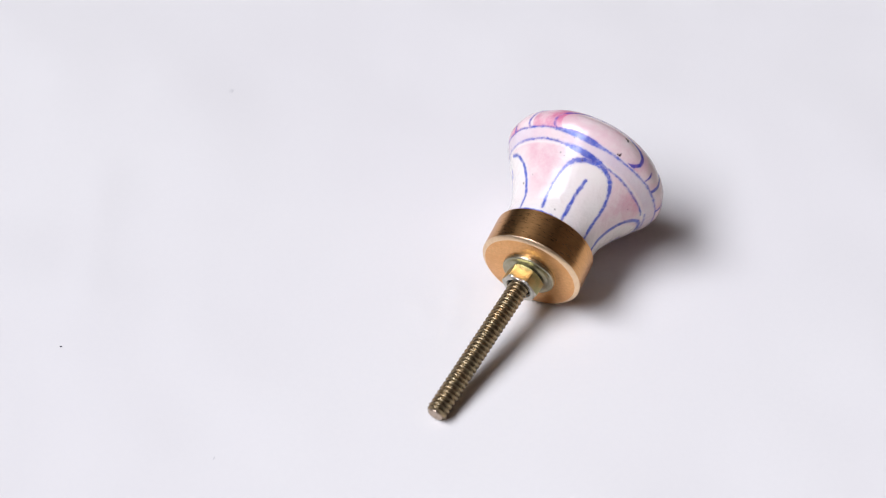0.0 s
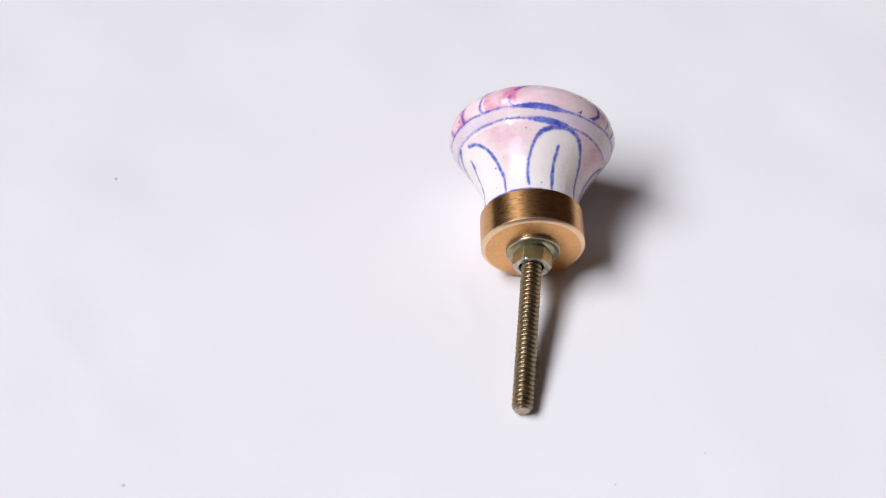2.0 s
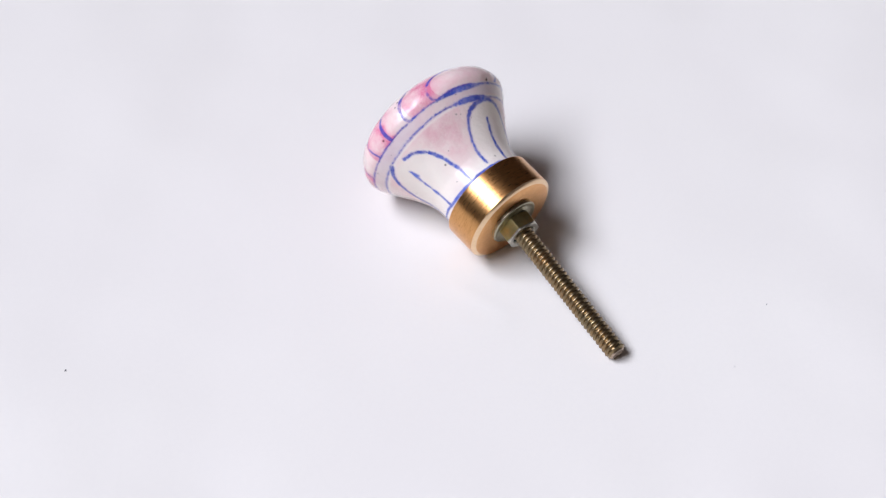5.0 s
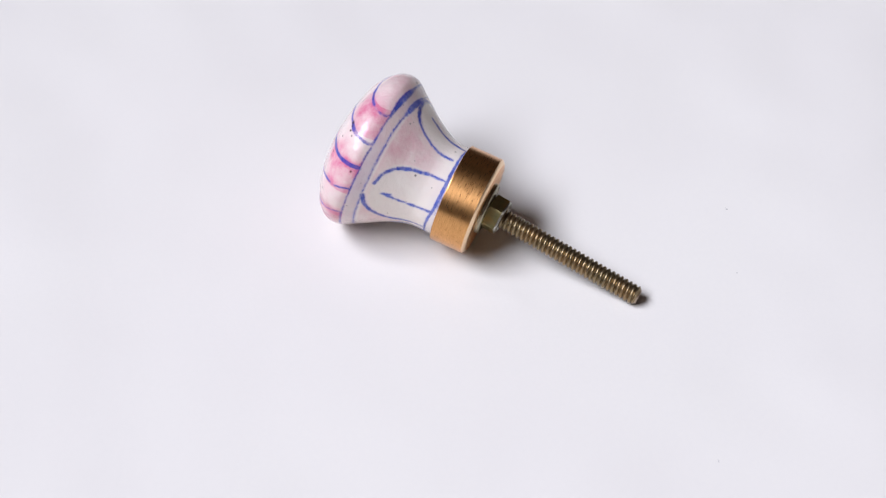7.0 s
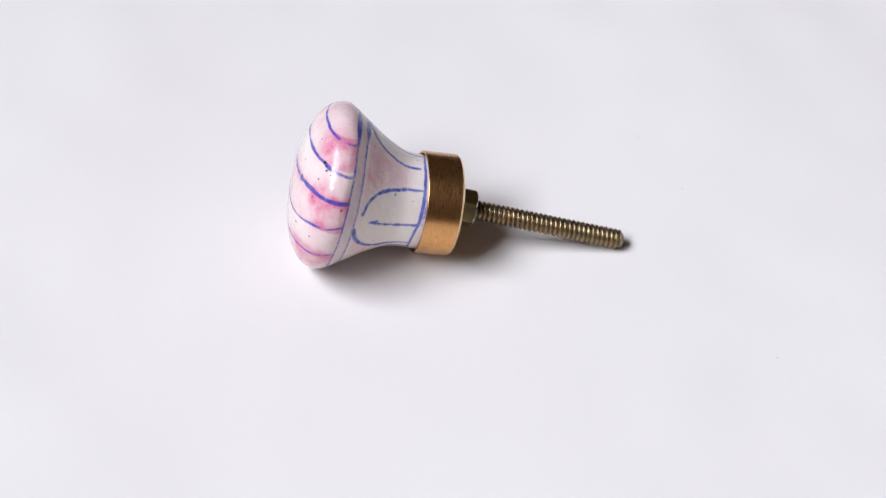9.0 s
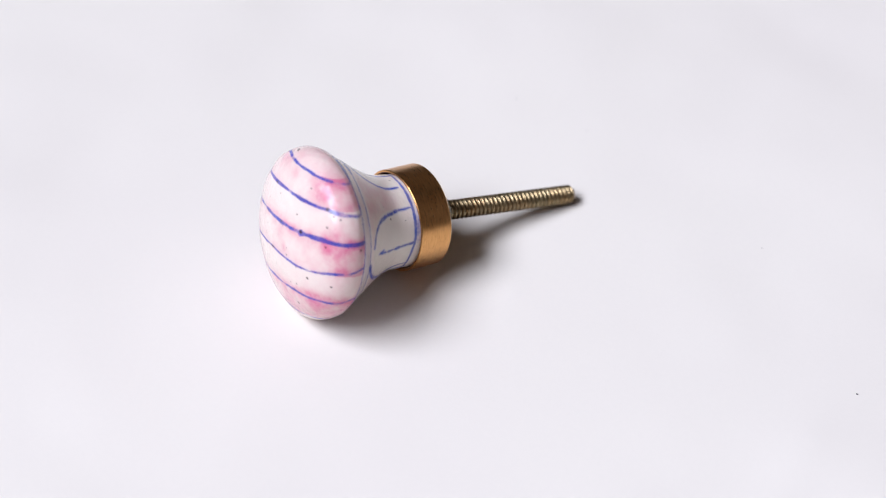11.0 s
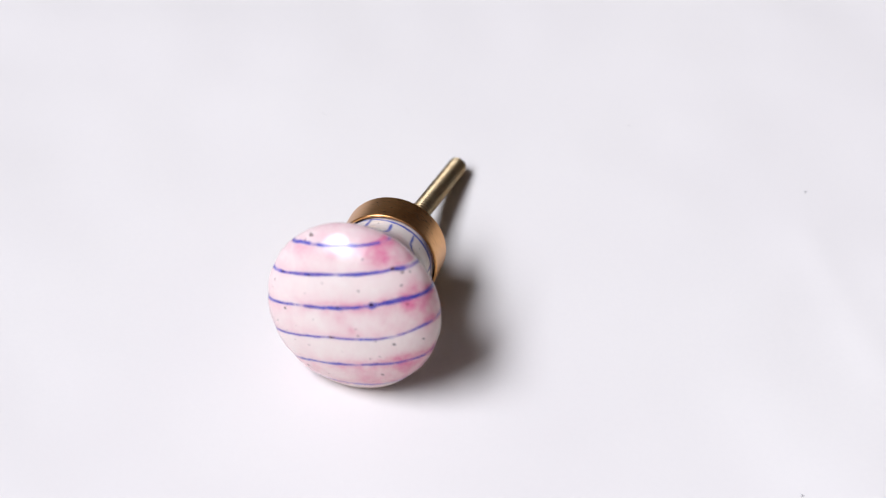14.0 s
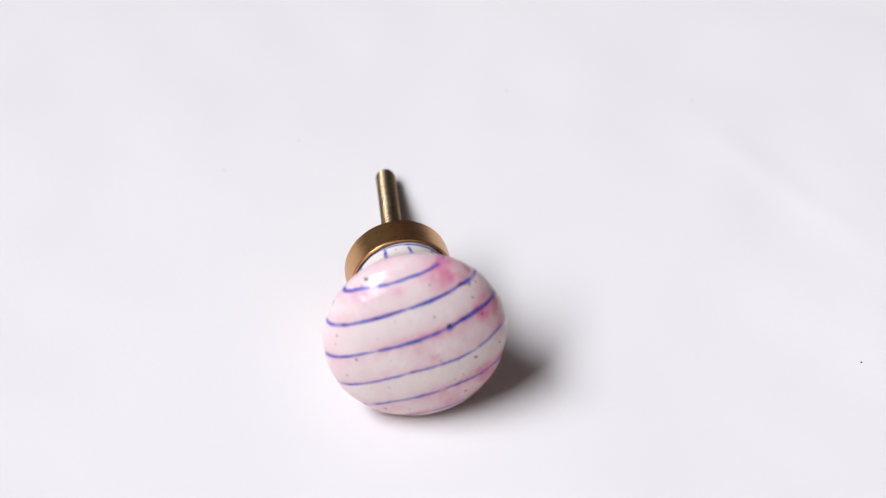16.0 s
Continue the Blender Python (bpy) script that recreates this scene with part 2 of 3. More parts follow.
def paper_sheet():
    """A large sheet of white paper, slightly wavy away from the knob, with a few flecks of dust."""
    nx, ny, w, d = 280, 360, 0.46, 0.594
    ob = tagged(new("paper_sheet"), "large sheet of plain white paper, slightly wavy", "paper")
    ob.location = (0, 0, PAPER_Z)

    def height(x, y):
        near = min(1.0, max(0.0, (math.hypot(x - 0.015, y) - 0.03) / 0.06))
        wave = noise.noise((x * 16, y * 16, 3.1)) * 0.0010 + noise.noise((x * 45, y * 45, 8.7)) * 0.0004
        fold = 0.0
        for (x0, y0), (x1, y1), tall, wide in PAPER_CREASES:
            t = ((x - x0) * (x1 - x0) + (y - y0) * (y1 - y0)) / ((x1 - x0) ** 2 + (y1 - y0) ** 2)
            off = math.hypot(x - x0 - min(1, max(0, t)) * (x1 - x0), y - y0 - min(1, max(0, t)) * (y1 - y0))
            if off < 3 * wide:
                fold += tall * math.exp(-(off / wide) ** 2)
        return near * wave + fold

    bm = bmesh.new()
    for top in (True, False):
        grid = [[bm.verts.new((w * (i / nx - 0.5), d * (j / ny - 0.5), height(w * (i / nx - 0.5), d * (j / ny - 0.5)) - (0.0 if top else 0.0003)))
                 for i in range(nx + 1)] for j in range(ny + 1)]
        for j in range(ny):
            for i in range(nx):
                f = [grid[j][i], grid[j][i + 1], grid[j + 1][i + 1], grid[j + 1][i]]
                bm.faces.new(f if top else f[::-1])
    part("sheet", bm, PAPER, ob, smooth=True)
    for x, y, size in ((-0.0880, -0.0235, 0.00024), (-0.0502, -0.0525, 0.00014), (-0.0616, 0.0668, 0.00025), (0.0264, -0.0644, 0.00013), (0.0051, -0.0640, 0.00012)):
        bm = bmesh.new()
        bmesh.ops.create_icosphere(bm, subdivisions=2, radius=size)
        for v in bm.verts:
            v.co = Vector((v.co.x * 1.2, v.co.y * 0.8, v.co.z * 0.4)) * (1 + 0.3 * noise.noise(v.co * 9000)) + Vector((x, y, height(x, y) + size * 0.3))
        part("dust_fleck", bm, FLECK, ob, "tiny dark fleck of dust", smooth=True)
    return ob


# ---- knob ----
MM = 0.001
BASE = Vector((0.0269, 0.0206, PAPER_Z))          # where the head rests on the paper
HEAD = Matrix.Translation(-BASE) @ along((0.01454, -0.004525, 0.01088), 63.673, 15.073)
COLLAR = Matrix.Translation(-BASE) @ along((0.014929, -0.004831, 0.011370), 67.033, 11.649)
BOLT = Matrix.Translation(-BASE) @ along((-0.004470, -0.039570, 0.001800), 60.820, 13.524)
NUT = Matrix.Translation(-BASE) @ along((0.014929, -0.004831, 0.011370), 60.819, 13.526)
BOLT_LEN = 40.92
COLLAR_R, COLLAR_H = 11.8, 8.44
NECK = (10.75, 11.23, 13.49, 16.67, 19.31)         # radii from the collar to the widest ring
WIDEST, DOME_H, DOME_POWER = 28.70, 8.87, 2.216
SLANT = radians(-17.2)                              # the stripes over the face
STRIPES = (16.7, 11.1, 4.25, -3.0, -9.8, -16.3)
RING_A, RING_B = 26.6, 23.9
# each stripe as the brush drew it: (along, across) in millimetres, half width, paint load
STRIPE_PATHS = (([(14, 16.2), (9.4, 16.7), (7.4, 17.0), (2.2, 16.8), (-4.5, 16.7), (-10, 16.1), (-14, 15.9)], 0.35, 1.05),
                ([(17, 10.9), (14.7, 11.1), (8.7, 11.2), (-1, 11.3), (-7, 11.1), (-13, 11.0), (-16, 10.5)], 0.37, 1.05),
                ([(18.6, 4.0), (14.7, 4.2), (10, 4.35), (3.9, 4.25), (-0.4, 4.2), (-7.8, 4.4), (-13.7, 4.65), (-18, 4.3)], 0.40, 1.1),
                ([(18, -3.2), (13.6, -3.0), (8.7, -2.85), (2.6, -2.75), (-4.7, -3.2), (-11, -3.4), (-15, -2.9), (-18, -2.5)], 0.33, 1.0),
                ([(16, -10.1), (8.5, -9.7), (2.3, -9.6), (-4, -9.7), (-10.3, -10.3), (-14.4, -10.3)], 0.31, 1.0),
                ([(9, -15.0), (2.7, -15.8), (-2.3, -16.3), (-6.3, -16.5), (-10, -16.5)], 0.29, 0.95))
RIM_SHIFT = (-0.4, -0.4, 0.1, 1.1, 1.3, 0.0)        # how far a stripe swings where it runs over the rim
# the two rings and the foot line round the neck: degrees, millimetres from the collar's foot
RING_PATHS = (([(-180, 26.9), (-120, 26.8), (-60, 26.8), (0, 26.75), (28, 26.5), (47, 26.15), (71, 26.05), (94, 26.4), (110, 26.45), (127, 26.65), (148, 26.8), (180, 26.9)], 87),
              ([(-180, 24.3), (-120, 24.2), (-60, 24.0), (0, 23.5), (25, 23.2), (46, 23.4), (70, 23.5), (85, 23.85), (97, 24.15), (116, 24.35), (137, 24.35), (156, 24.2), (180, 24.3)], 79))
FOOT_PATH = [(-180, 9.1), (-60, 8.9), (60, 9.1), (95, 9.1), (130, 8.95), (165, 8.8), (180, 9.1)]
# pools of stronger pink on the face: x, y, radius, amount
POOLS = ((-6.5, 16.7, 2.6, 0.44), (-3.0, 15.3, 2.2, 0.18), (4.4, 14.0, 1.9, 0.20), (-14.6, 7.2, 2.7, 0.47), (-13.6, 11.2, 2.0, 0.23), (-0.2, 1.1, 1.3, 0.23),
         (-2.8, -0.3, 1.0, 0.23), (-7.5, -12.6, 3.0, 0.26), (-13.8, -8.0, 2.4, 0.29), (5.0, -14.6, 3.0, 0.18), (11.0, 11.4, 1.9, 0.13), (-9.4, 2.8, 2.0, 0.13),
         (-12.0, -5.8, 2.0, 0.23), (-17.5, 3.0, 2.2, 0.21))


# dark burnt spots in the glaze of the face: place and size
SPOTS = ((-6.2, 6.4, 0.42), (14.8, 7.0, 0.26), (8.2, 9.0, 0.26), (-9.0, 14.2, 0.36), (1.6, -3.5, 0.34), (0.9, -3.3, 0.22), (0.8, 4.1, 0.24),
         (10.1, 15.8, 0.25), (9.6, 16.0, 0.16), (13.0, -0.7, 0.26), (-11.8, -2.1, 0.30), (-17.2, -0.7, 0.2), (-9.7, -11.0, 0.26),
         (-11.0, 13.6, 0.24), (-11.4, 11.2, 0.2), (7.2, -14.4, 0.24), (-13.3, 7.4, 0.18), (-10.0, 14.0, 0.2), (14.9, -5.0, 0.18))


def head_profile(n_neck, n_dome):
    ks = COLLAR_H + (WIDEST - COLLAR_H) * np.linspace(0, 1, 5)
    rs = np.array(NECK)
    m = np.gradient(rs, ks)
    m[-1] = 0.0
    s = np.linspace(COLLAR_H, WIDEST, n_neck, endpoint=False)
    i = np.clip(np.searchsorted(ks, s, side="right") - 1, 0, 3)
    h = ks[i + 1] - ks[i]
    v = (s - ks[i]) / h
    r = (2 * v**3 - 3 * v**2 + 1) * rs[i] + (v**3 - 2 * v**2 + v) * h * m[i] + (-2 * v**3 + 3 * v**2) * rs[i + 1] + (v**3 - v**2) * h * m[i + 1]
    a = np.linspace(0, math.pi / 2, n_dome)
    dome_s = WIDEST + DOME_H * np.sin(a) ** (2 / DOME_POWER)
    dome_r = NECK[-1] * np.cos(a)
    return np.concatenate([[COLLAR_H - 5, COLLAR_H - 0.05], s, dome_s]), np.concatenate([[NECK[0], NECK[0]], r, dome_r])


def wobble(a, b, seed, amount):
    """A slow, smooth unevenness of the brush over two coordinates."""
    rng = np.random.RandomState(seed)
    out = np.zeros_like(a)
    for k in range(6):
        fa, fb, ph = rng.uniform(-1, 1) * (k + 1) * 0.7, rng.uniform(-1, 1) * (k + 1) * 0.25, rng.uniform(0, 6.28)
        out += np.sin(fa * a + fb * b + ph) / (k + 1)
    return out * amount


def stroke_mask(phi, s, r, points, width, seed):
    """How much of a brush stroke through (degrees, millimetres) points covers each place."""
    best = np.full_like(s, 9.0)
    for (p0, s0), (p1, s1) in zip(points, points[1:]):
        ax = (phi - radians(p0) + math.pi) % (2 * math.pi) - math.pi
        ax = ax * r
        bx = radians(p1 - p0) * r
        by = s1 - s0
        t = np.clip((ax * bx + (s - s0) * by) / (bx * bx + by * by), 0, 1)
        best = np.minimum(best, np.hypot(ax - t * bx, s - s0 - t * by))
    return np.clip(0.5 + (1.15 * width * (1 + wobble(s, np.cos(phi) * 8, seed, 0.2)) - best) / 0.6, 0, 1)


def bowed(points, n=6):
    """A smooth curve through the points."""
    out = []
    q = [points[0], *points, points[-1]]
    for a, b, c, d in zip(q, q[1:], q[2:], q[3:]):
        for k in range(n):
            t = k / n
            out.append(tuple(0.5 * (2 * b[i] + (c[i] - a[i]) * t + (2 * a[i] - 5 * b[i] + 4 * c[i] - d[i]) * t * t + (3 * b[i] - a[i] - 3 * c[i] + d[i]) * t**3) for i in (0, 1)))
    return out + [points[-1]]


def petal_strokes():
    """The blue petals round the neck, drawn by hand, no two alike."""
    one = [(96, 10.7), (97.5, 14), (94.5, 17.6), (88, 20.9), (79, 22.4), (66, 23.1), (53, 22.3), (42, 19.6), (34.5, 16), (31.5, 11.5), (31, 9)]
    two = [(124.5, 9), (127, 13), (131.5, 16.6), (137.5, 19.7), (146, 21.8), (157, 22.8)]
    two_low = [(170, 24), (177, 23.2), (187, 21.4), (200, 17.6), (203, 13.6), (200, 9.2)]
    low = [(7.5, 9), (7, 13), (5.5, 18.5), (-4, 22.6), (-22, 23.3), (-42, 21), (-54, 16), (-58, 9)]
    back = [(p + 182, s) for p, s in one]
    yield from ((bowed(q), 0.37) for q in (one, two, two_low, low, back))
    for q in ([(68, 19.3), (69, 16), (68.5, 13), (68, 9)], [(165, 20.4), (169, 16.5), (170, 13), (168, 9)], [(-26, 19.6), (-25, 16), (-23.5, 9)], [(251, 19.6), (252, 16), (253.5, 9)]):
        yield bowed(q), 0.35
        yield [q[0], (q[0][0] + 0.3, q[0][1] - 1.5)], 0.48


def brushwork(x, y, s, r, phi, nr):
    blue = np.zeros_like(s)
    v = y * math.cos(SLANT) - x * math.sin(SLANT)
    steep = np.sqrt(np.maximum(1 - (nr * v / np.maximum(np.hypot(x, y), 1e-3)) ** 2, 0.05))
    v = v + wobble(x * 0.22, y * 0.1, 5, 0.28)
    across = x * math.cos(SLANT) + y * math.sin(SLANT)
    face = s > RING_A
    near_rim = np.clip((np.hypot(x, y) - 9) / 9, 0, 1)
    over = np.clip((31.0 - s) / 3.6, 0, 1) * np.clip(-across / 6, 0, 1)
    for k, (path, half, load) in enumerate(STRIPE_PATHS):
        path = sorted(path)
        off = np.interp(across, [p[0] for p in path], [p[1] for p in path]) + RIM_SHIFT[k] * over + wobble(across * 0.8, y * 0, 130 + k, 0.05)
        gap = np.abs(v - off) / steep
        broken = 1 - 0.45 * np.clip(np.sin(across * 0.42 + k * 2.1) * 5 - 4.2, 0, 1)
        blue = np.maximum(blue, face * 0.20 * np.exp(-(gap / 0.75) ** 2))
        lifted = (k in (0, 3)) * np.exp(-((s - 30.2 - 0.25 * k) / 0.7) ** 4) * (np.cos(phi - radians(135)) > 0.2)
        broken = broken * (1 - 0.55 * lifted) * load
        if k == 2:
            half = half * (1 + 0.16 * np.clip(-across / 5, -1.0, 1)) + 0.30 * np.exp(-((across + 7.9) / 0.65) ** 2)
        half = half * (1 + 0.12 * near_rim**3) * (1 + wobble(across, y * 0, 20 + k, 0.14))
        blue = np.maximum(blue, face * broken * np.clip(0.5 + (half - gap) / 0.38, 0, 1))
    blue = np.maximum(blue, 0.9 * stroke_mask(phi, s, r, [(30, 26.5), (29.5, 27.8), (30, 29.0)], 0.28, 57))
    deg = np.degrees(phi)
    for (path, c), seed in zip(RING_PATHS, (40, 41)):
        load = np.exp(-(((deg - c + 180) % 360 - 180) / 16.0) ** 4)
        ring = np.interp(deg, [p[0] for p in path], [p[1] for p in path])
        d = np.abs(s - ring - wobble(np.cos(phi) * 6, np.sin(phi) * 14, seed, 0.08))
        blue = np.maximum(blue, np.clip(0.5 + (0.29 + 0.36 * load - d) / 0.52, 0, 1) * (0.80 + 0.30 * load))
    foot = np.interp(deg, [p[0] for p in FOOT_PATH], [p[1] for p in FOOT_PATH])
    load = np.exp(-(((deg - 140 + 180) % 360 - 180) / 45) ** 2)
    d = np.abs(s - foot - wobble(np.cos(phi) * 8, np.sin(phi) * 18, 44, 0.10))
    blue = np.maximum(blue, np.clip(0.5 + (0.26 + 0.20 * load - d) / 0.42, 0, 1))
    neck = s < RING_B + 1
    for k, (points, width) in enumerate(petal_strokes()):
        blue[neck] = np.maximum(blue[neck], stroke_mask(phi[neck], s[neck], r[neck], points, width, 60 + k))
    # pink wash: every other band of the face, the fields between the petals
    cuts = sorted(STRIPES)
    pink = np.zeros_like(s)
    side = 0.6 + 0.4 * np.cos(phi - radians(150))
    edges = [-30.0, *cuts, 30.0]
    for k, (lo, hi) in enumerate(zip(edges, edges[1:])):
        t = np.clip((v - lo) / max(hi - lo, 1e-6), 0, 1)
        inside = (v >= lo) & (v < hi)
        if k % 2:
            band = (0.30, 0.22, 0.17)[k // 2] + 0.36 * side * near_rim**3 + 0.08 * np.cos(t * 6.28)
        else:
            band = 0.10 + 0.34 * np.exp(-((v - lo) / 2.0) ** 2) * (0.45 + 0.55 * side) + 0.10 * near_rim**3
        if k == 6:
            band = 0.16 + 0.12 * near_rim
        pink = np.where(inside, band, pink)
    # colour drawn along the two strongest stripes
    for centre, amount in ((4.4, 0.42), (-9.6, 0.30)):
        pink = pink + amount * np.exp(-((v - centre) / 1.15) ** 2) * (0.55 + 0.45 * np.clip(-across / 12, -1, 1))
    for px, py, size, amount in POOLS:
        pink = pink + amount * np.exp(-((x - px) ** 2 + (y - py) ** 2) / size**2) * (s > RING_A)
    pink = np.where(face, np.maximum(pink, 0.62 * np.clip(blue, 0, 1)), pink)
    petals = np.zeros_like(s)
    for c, half in ((65, 32), (163, 38), (-25, 32), (247, 32)):
        dx = np.abs((deg - c + 180) % 360 - 180) / half
        dy = np.clip((s - 14) / 9.4, 0, 2)
        petals = np.maximum(petals, np.clip((1.02 - np.hypot(dx, dy)) * 9, 0, 1))
    field = np.clip((s - 11) / 9, 0, 1) * np.clip((RING_B - s) / 0.6, 0, 1)
    pink = np.where(face, pink, field * (1 - petals) * (0.22 + 0.26 * np.exp(-((deg - 114) / 16) ** 2) + 0.30 * np.exp(-((deg - 20) / 15) ** 2)) + 0.17 * (s > RING_B))
    band = np.clip((s - RING_B) / 0.5, 0, 1) * np.clip((RING_A - s) / 0.5, 0, 1)
    wash = 0.11 * band * (1 + wobble(np.cos(phi) * 6, np.sin(phi) * 14, 70, 0.5)) + 0.10 * np.clip((11.0 - s) / 2, 0, 1)
    return blue, np.clip(pink, 0, 1), np.clip(wash, 0, 1)


def knob_head(parent):
    n_phi = 940
    s1, r1 = head_profile(210, 250)
    phi1 = np.linspace(0, 2 * math.pi, n_phi, endpoint=False)
    s, phi = np.meshgrid(s1, phi1, indexing="ij")
    r = np.repeat(r1[:, None], n_phi, 1)
    x, y = r * np.cos(phi), r * np.sin(phi)
    v = y * math.cos(SLANT) - x * math.sin(SLANT)
    gap = np.min(np.abs(v[..., None] - np.array(STRIPES)), axis=-1)
    rim = np.clip((s - RING_A) / 1.5, 0, 1) * np.clip((r - 11) / 7, 0, 1)
    lift = rim * (0.06 - 0.15 * np.exp(-(gap / 1.3) ** 2))
    lift += 0.06 * wobble(x * 0.16, y * 0.4, 90, 1.0) * np.clip((s - COLLAR_H) / 6, 0, 1) * np.clip(r / 6, 0, 1)
    # outward direction of the profile
    ds, dr = np.gradient(s1), np.gradient(r1)
    ln = np.hypot(ds, dr) + 1e-9
    nr, ns = (ds / ln)[:, None], (-dr / ln)[:, None]
    blue, pink, wash = brushwork(x, y, s, np.maximum(r, 1.0), phi, nr)
    r2 = np.maximum(r + lift * nr, 1e-4)
    s2 = s + lift * ns
    co = np.stack([r2 * np.cos(phi), r2 * np.sin(phi), s2], -1).reshape(-1, 3)
    speck = np.zeros(len(co))
    rng = np.random.RandomState(11)
    flat_s, flat_r = s.ravel(), r.ravel()
    for k in range(60):
        face = k < 34
        row = rng.randint(215, 440) if face else rng.randint(20, 215)
        c = co[row * n_phi + rng.randint(n_phi)]
        size = 0.11 + 0.15 * rng.rand() ** 2
        d = np.linalg.norm((co - c) * np.array([1, 1 + 0.5 * rng.rand(), 1]), axis=1)
        speck = np.maximum(speck, np.clip(1.5 - d / size, 0, 1) * rng.uniform(0.45, 1.0))
    for px, py, size in SPOTS:
        d = np.where(flat_s > RING_A, np.hypot(x.ravel() - px, (y.ravel() - py) * 1.3), 9.0)
        speck = np.maximum(speck, np.clip(1.6 - d / size, 0, 1))
    idx = np.arange(len(co)).reshape(len(s1), n_phi)
    nxt = np.roll(idx, -1, axis=1)
    quads = np.stack([idx[:-1], nxt[:-1], nxt[1:], idx[1:]], -1).reshape(-1, 4)
    me = bpy.data.meshes.new("head")
    me.vertices.add(len(co))
    me.loops.add(quads.size)
    me.polygons.add(len(quads))
    world_co = co * MM @ np.array(HEAD.to_3x3()).T + np.array(HEAD.translation)
    me.vertices.foreach_set("co", world_co.ravel())
    me.loops.foreach_set("vertex_index", quads.ravel().astype(np.int32))
    me.polygons.foreach_set("loop_start", np.arange(0, quads.size, 4, dtype=np.int32))
    me.polygons.foreach_set("use_smooth", np.ones(len(quads), dtype=bool))
    me.update(calc_edges=True)
    att = me.color_attributes.new("brushwork", "FLOAT_COLOR", "POINT")
    att.data.foreach_set("color", np.stack([blue.ravel(), pink.ravel(), speck, wash.ravel()], -1).ravel())
    if (HEAD.to_3x3()).determinant() < 0:
        me.flip_normals()
    me.materials.append(CERAMIC)
    ob = new("head", me)
    ob.parent = parent
    tagged(ob, "glazed white ceramic head painted with blue lines and pink")


def collar(parent):
    R, H = COLLAR_R, COLLAR_H - 0.3
    z0 = -0.5
    rings = [(2.2, 0.35), (2.2, z0), (6.0, z0), (R - 0.98, z0), (R - 0.92, z0 + 0.03), (R - 0.45, z0 + 0.26), (R - 0.08, z0 + 0.62), (R, z0 + 0.74), (R, 3.0), (R, H - 0.3)]
    rings += arc(R - 0.22, H - 0.22, 0.22, 0, 90, 4) + [(R - 0.5, H - 0.04), (R - 0.62, H - 0.2), (R - 0.68, H - 1.2), (R - 0.7, H - 4)]
    bm = bmesh.new()
    lathe(bm, [(r * MM, z * MM) for r, z in rings], 160)
    bmesh.ops.recalc_face_normals(bm, faces=list(bm.faces))
    # satin brass on the foot face, the painted highlight on its chamfer
    for f in bm.faces:
        c = f.calc_center_median()
        if c.z < (z0 + 0.7) * MM:
            f.material_index = 2 if c.xy.length > (R - 0.99) * MM else 1
    ob = part("collar", bm, BRASS, parent, "thick brushed brass collar", smooth=True, crease=30, at=COLLAR)
    ob.data.materials.append(SATIN_BRASS)
    ob.data.materials.append(EDGE_HIGHLIGHT)


def washer(parent):
    rings = [(2.2, -0.5), (2.2, -1.7), (3.9, -1.72), (4.5, -1.5), (5.0, -1.35)] + arc(5.75, -1.1, 0.42, -110, 0, 7) + [(6.15, -0.5)]
    bm = bmesh.new()
    lathe(bm, [(r * MM, z * MM) for r, z in rings], 96)
    bmesh.ops.recalc_face_normals(bm, faces=list(bm.faces))
    part("washer", bm, WASHER_ZINC, parent, "dull round zinc washer", smooth=True, crease=40, at=COLLAR)


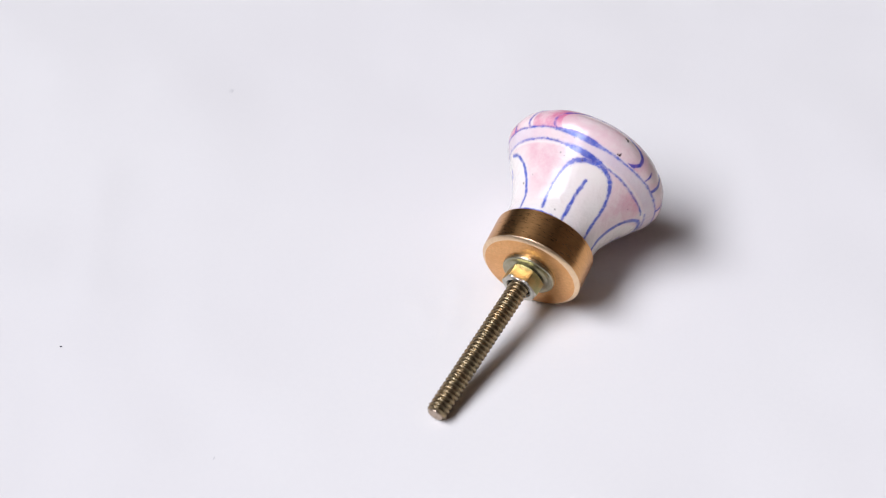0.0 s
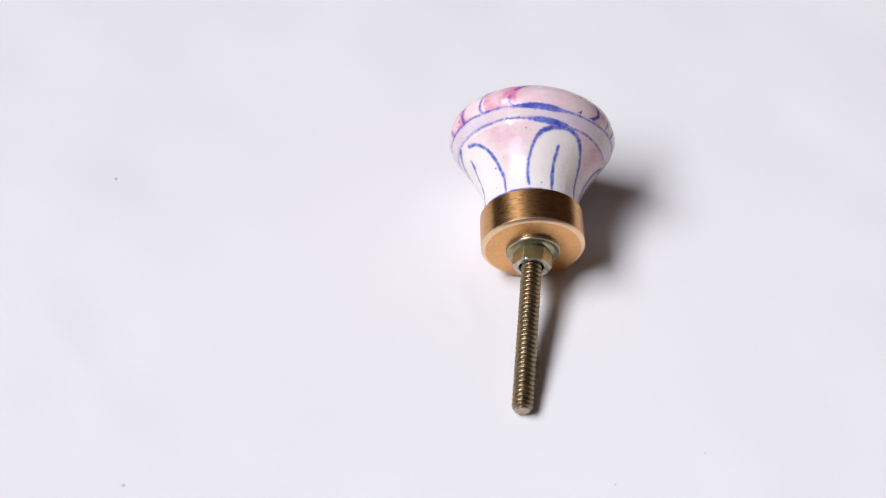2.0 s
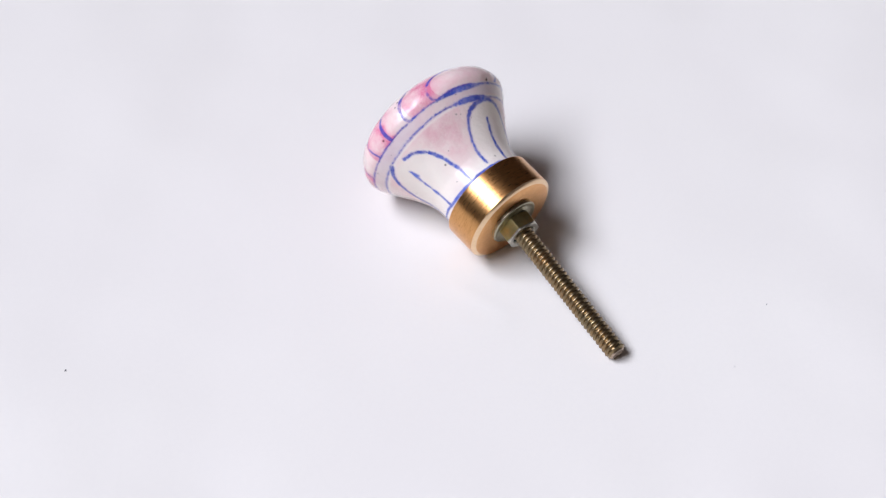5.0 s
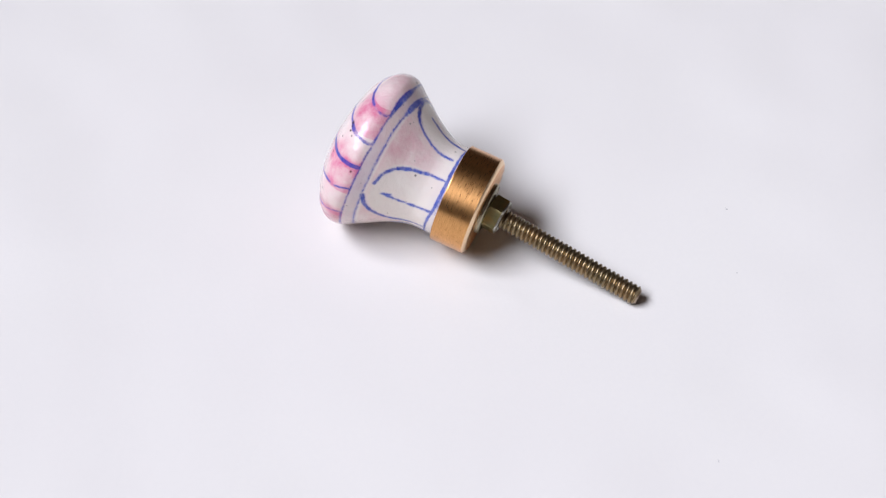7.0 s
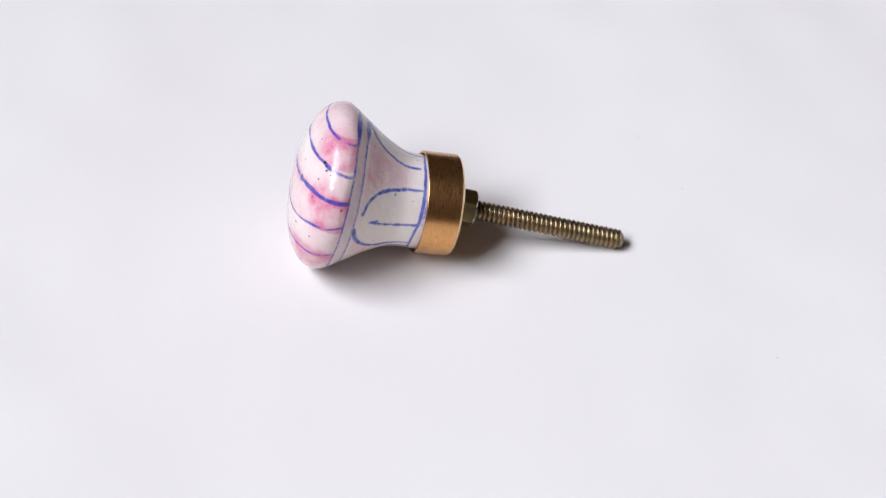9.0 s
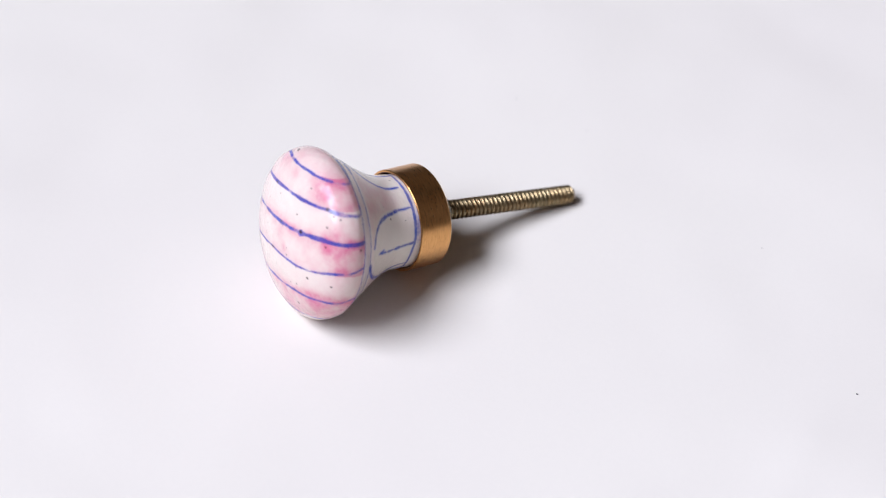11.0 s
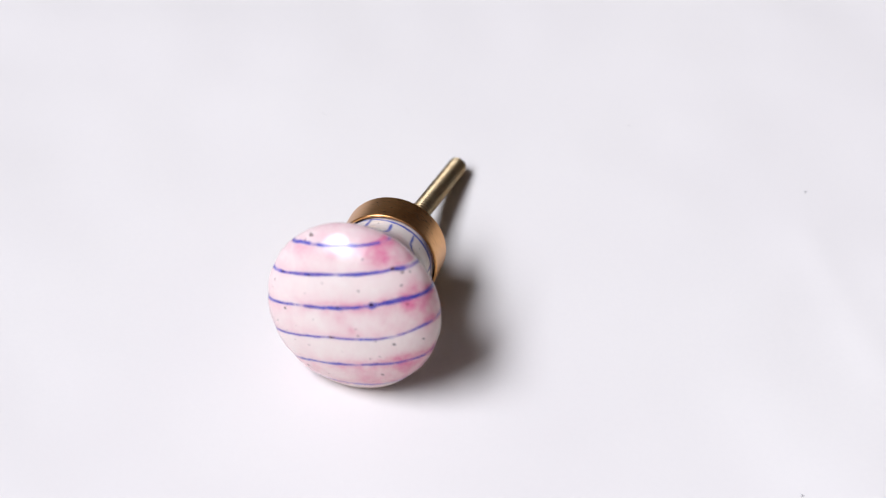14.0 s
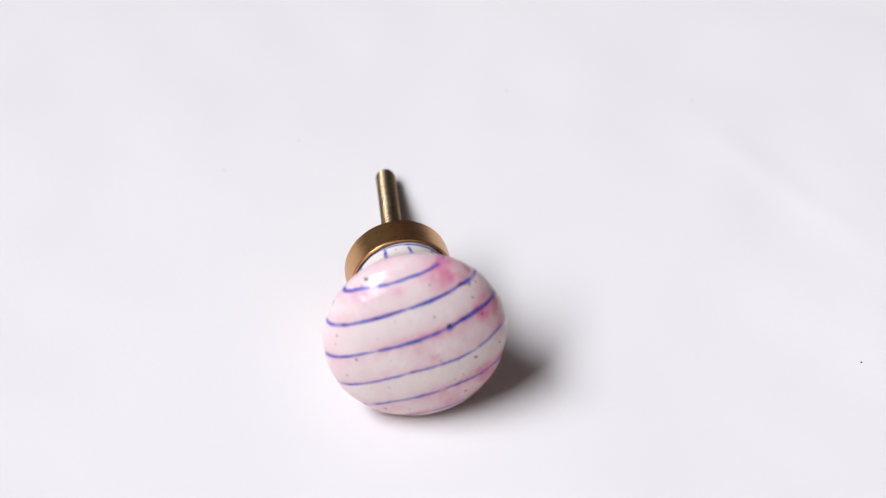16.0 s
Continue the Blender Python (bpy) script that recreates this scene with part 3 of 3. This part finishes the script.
def nut(parent):
    """A hexagon nut with chamfered corners round the bolt."""
    bm = bmesh.new()
    flat, z0, z1 = 3.9, -5.45, -1.7
    n = 96
    rows = []
    for z, cut in ((z1, 4.0), (z1 - 0.2, 9.0), (z0 + 0.42, 9.0), (z0 + 0.1, 4.05), (z0, 3.85)):
        row = []
        for k in range(n):
            a = 2 * math.pi * k / n
            m = (a + math.pi / 6 + 0.52) % (math.pi / 3) - math.pi / 6
            rr = min(flat / math.cos(m), cut, 4.45)
            row.append((rr * math.cos(a), rr * math.sin(a), z))
        rows.append(row)
    rows.append([(3.0 * math.cos(2 * math.pi * k / n), 3.0 * math.sin(2 * math.pi * k / n), z0) for k in range(n)])
    rows.append([(2.7 * math.cos(2 * math.pi * k / n), 2.7 * math.sin(2 * math.pi * k / n), z0 + 0.5) for k in range(n)])
    rows.append([(2.6 * math.cos(2 * math.pi * k / n), 2.6 * math.sin(2 * math.pi * k / n), z0 + 2.2) for k in range(n)])
    vs = [[bm.verts.new(Vector(c) * MM) for c in row] for row in rows]
    for a, b in zip(vs, vs[1:]):
        for k in range(n):
            f = bm.faces.new((a[k], a[(k + 1) % n], b[(k + 1) % n], b[k]))
            f.material_index = 0 if b in (vs[1], vs[2]) else 1
    bmesh.ops.recalc_face_normals(bm, faces=list(bm.faces))
    ob = part("nut", bm, NUT_ZINC, parent, "zinc-plated hexagon nut with yellow sides", smooth=True, crease=18, at=NUT)
    ob.data.materials.append(BARE_ZINC)


def bolt(parent):
    """A threaded rod: one helical ridge with rounded crests and a chamfered end."""
    bm = bmesh.new()
    n, per, pitch, major, depth = 48, 16, 1.14, 2.36, 0.62
    rows_n = int((BOLT_LEN + 2) / pitch * per)
    rows = []
    for i in range(rows_n + 1):
        z = -0.1 + i * pitch / per
        row = []
        for k in range(n):
            a = 2 * math.pi * k / n
            u = (z / pitch + k / n) % 1.0
            r = major - depth * (1 - math.sin(math.pi * u) ** 0.75)
            r = min(r, 1.78 + 1.1 * max(0.0, z + 0.1))
            row.append(bm.verts.new(BOLT @ (Vector((r * math.cos(a), r * math.sin(a), z)) * MM)))
        rows.append(row)
    for r, z in ((1.74, -0.3), (1.6, -0.42), (1.3, -0.40), (0.6, -0.36)):
        rows.insert(0, [bm.verts.new(BOLT @ (Vector((r * math.cos(2 * math.pi * k / n), r * math.sin(2 * math.pi * k / n), z + 0.05 * math.cos(2 * math.pi * k / n))) * MM)) for k in range(n)])
    for j, (a, b) in enumerate(zip(rows, rows[1:])):
        for k in range(n):
            f = bm.faces.new((a[k], a[(k + 1) % n], b[(k + 1) % n], b[k]))
            f.material_index = 1 if j < 4 else 0
    f = bm.faces.new(rows[0][::-1])
    f.material_index = 1
    bmesh.ops.recalc_face_normals(bm, faces=list(bm.faces))
    ob = part("bolt", bm, STEEL, parent, "long threaded yellow zinc steel bolt with a bright cut end", smooth=True)
    ob.data.materials.append(CUT_STEEL)


def cabinet_knob():
    ob = tagged(new("cabinet_knob"), "blue and pink painted ceramic knob lying on white paper", "knob")
    ob.location = BASE
    knob_head(ob)
    collar(ob)
    washer(ob)
    nut(ob)
    bolt(ob)
    return ob


room()
table()
SHEET = paper_sheet()
KNOB = cabinet_knob()


def motions():
    walk(SHEET, [(t, pose(0, 0, 0, 0, 0, a) @ pose(0, 0, PAPER_Z)) for t, a in TURN])
    walk(KNOB, [(t, pose(0, 0, 0, 0, 0, a) @ Matrix.Translation(BASE)) for t, a in TURN])


motions()
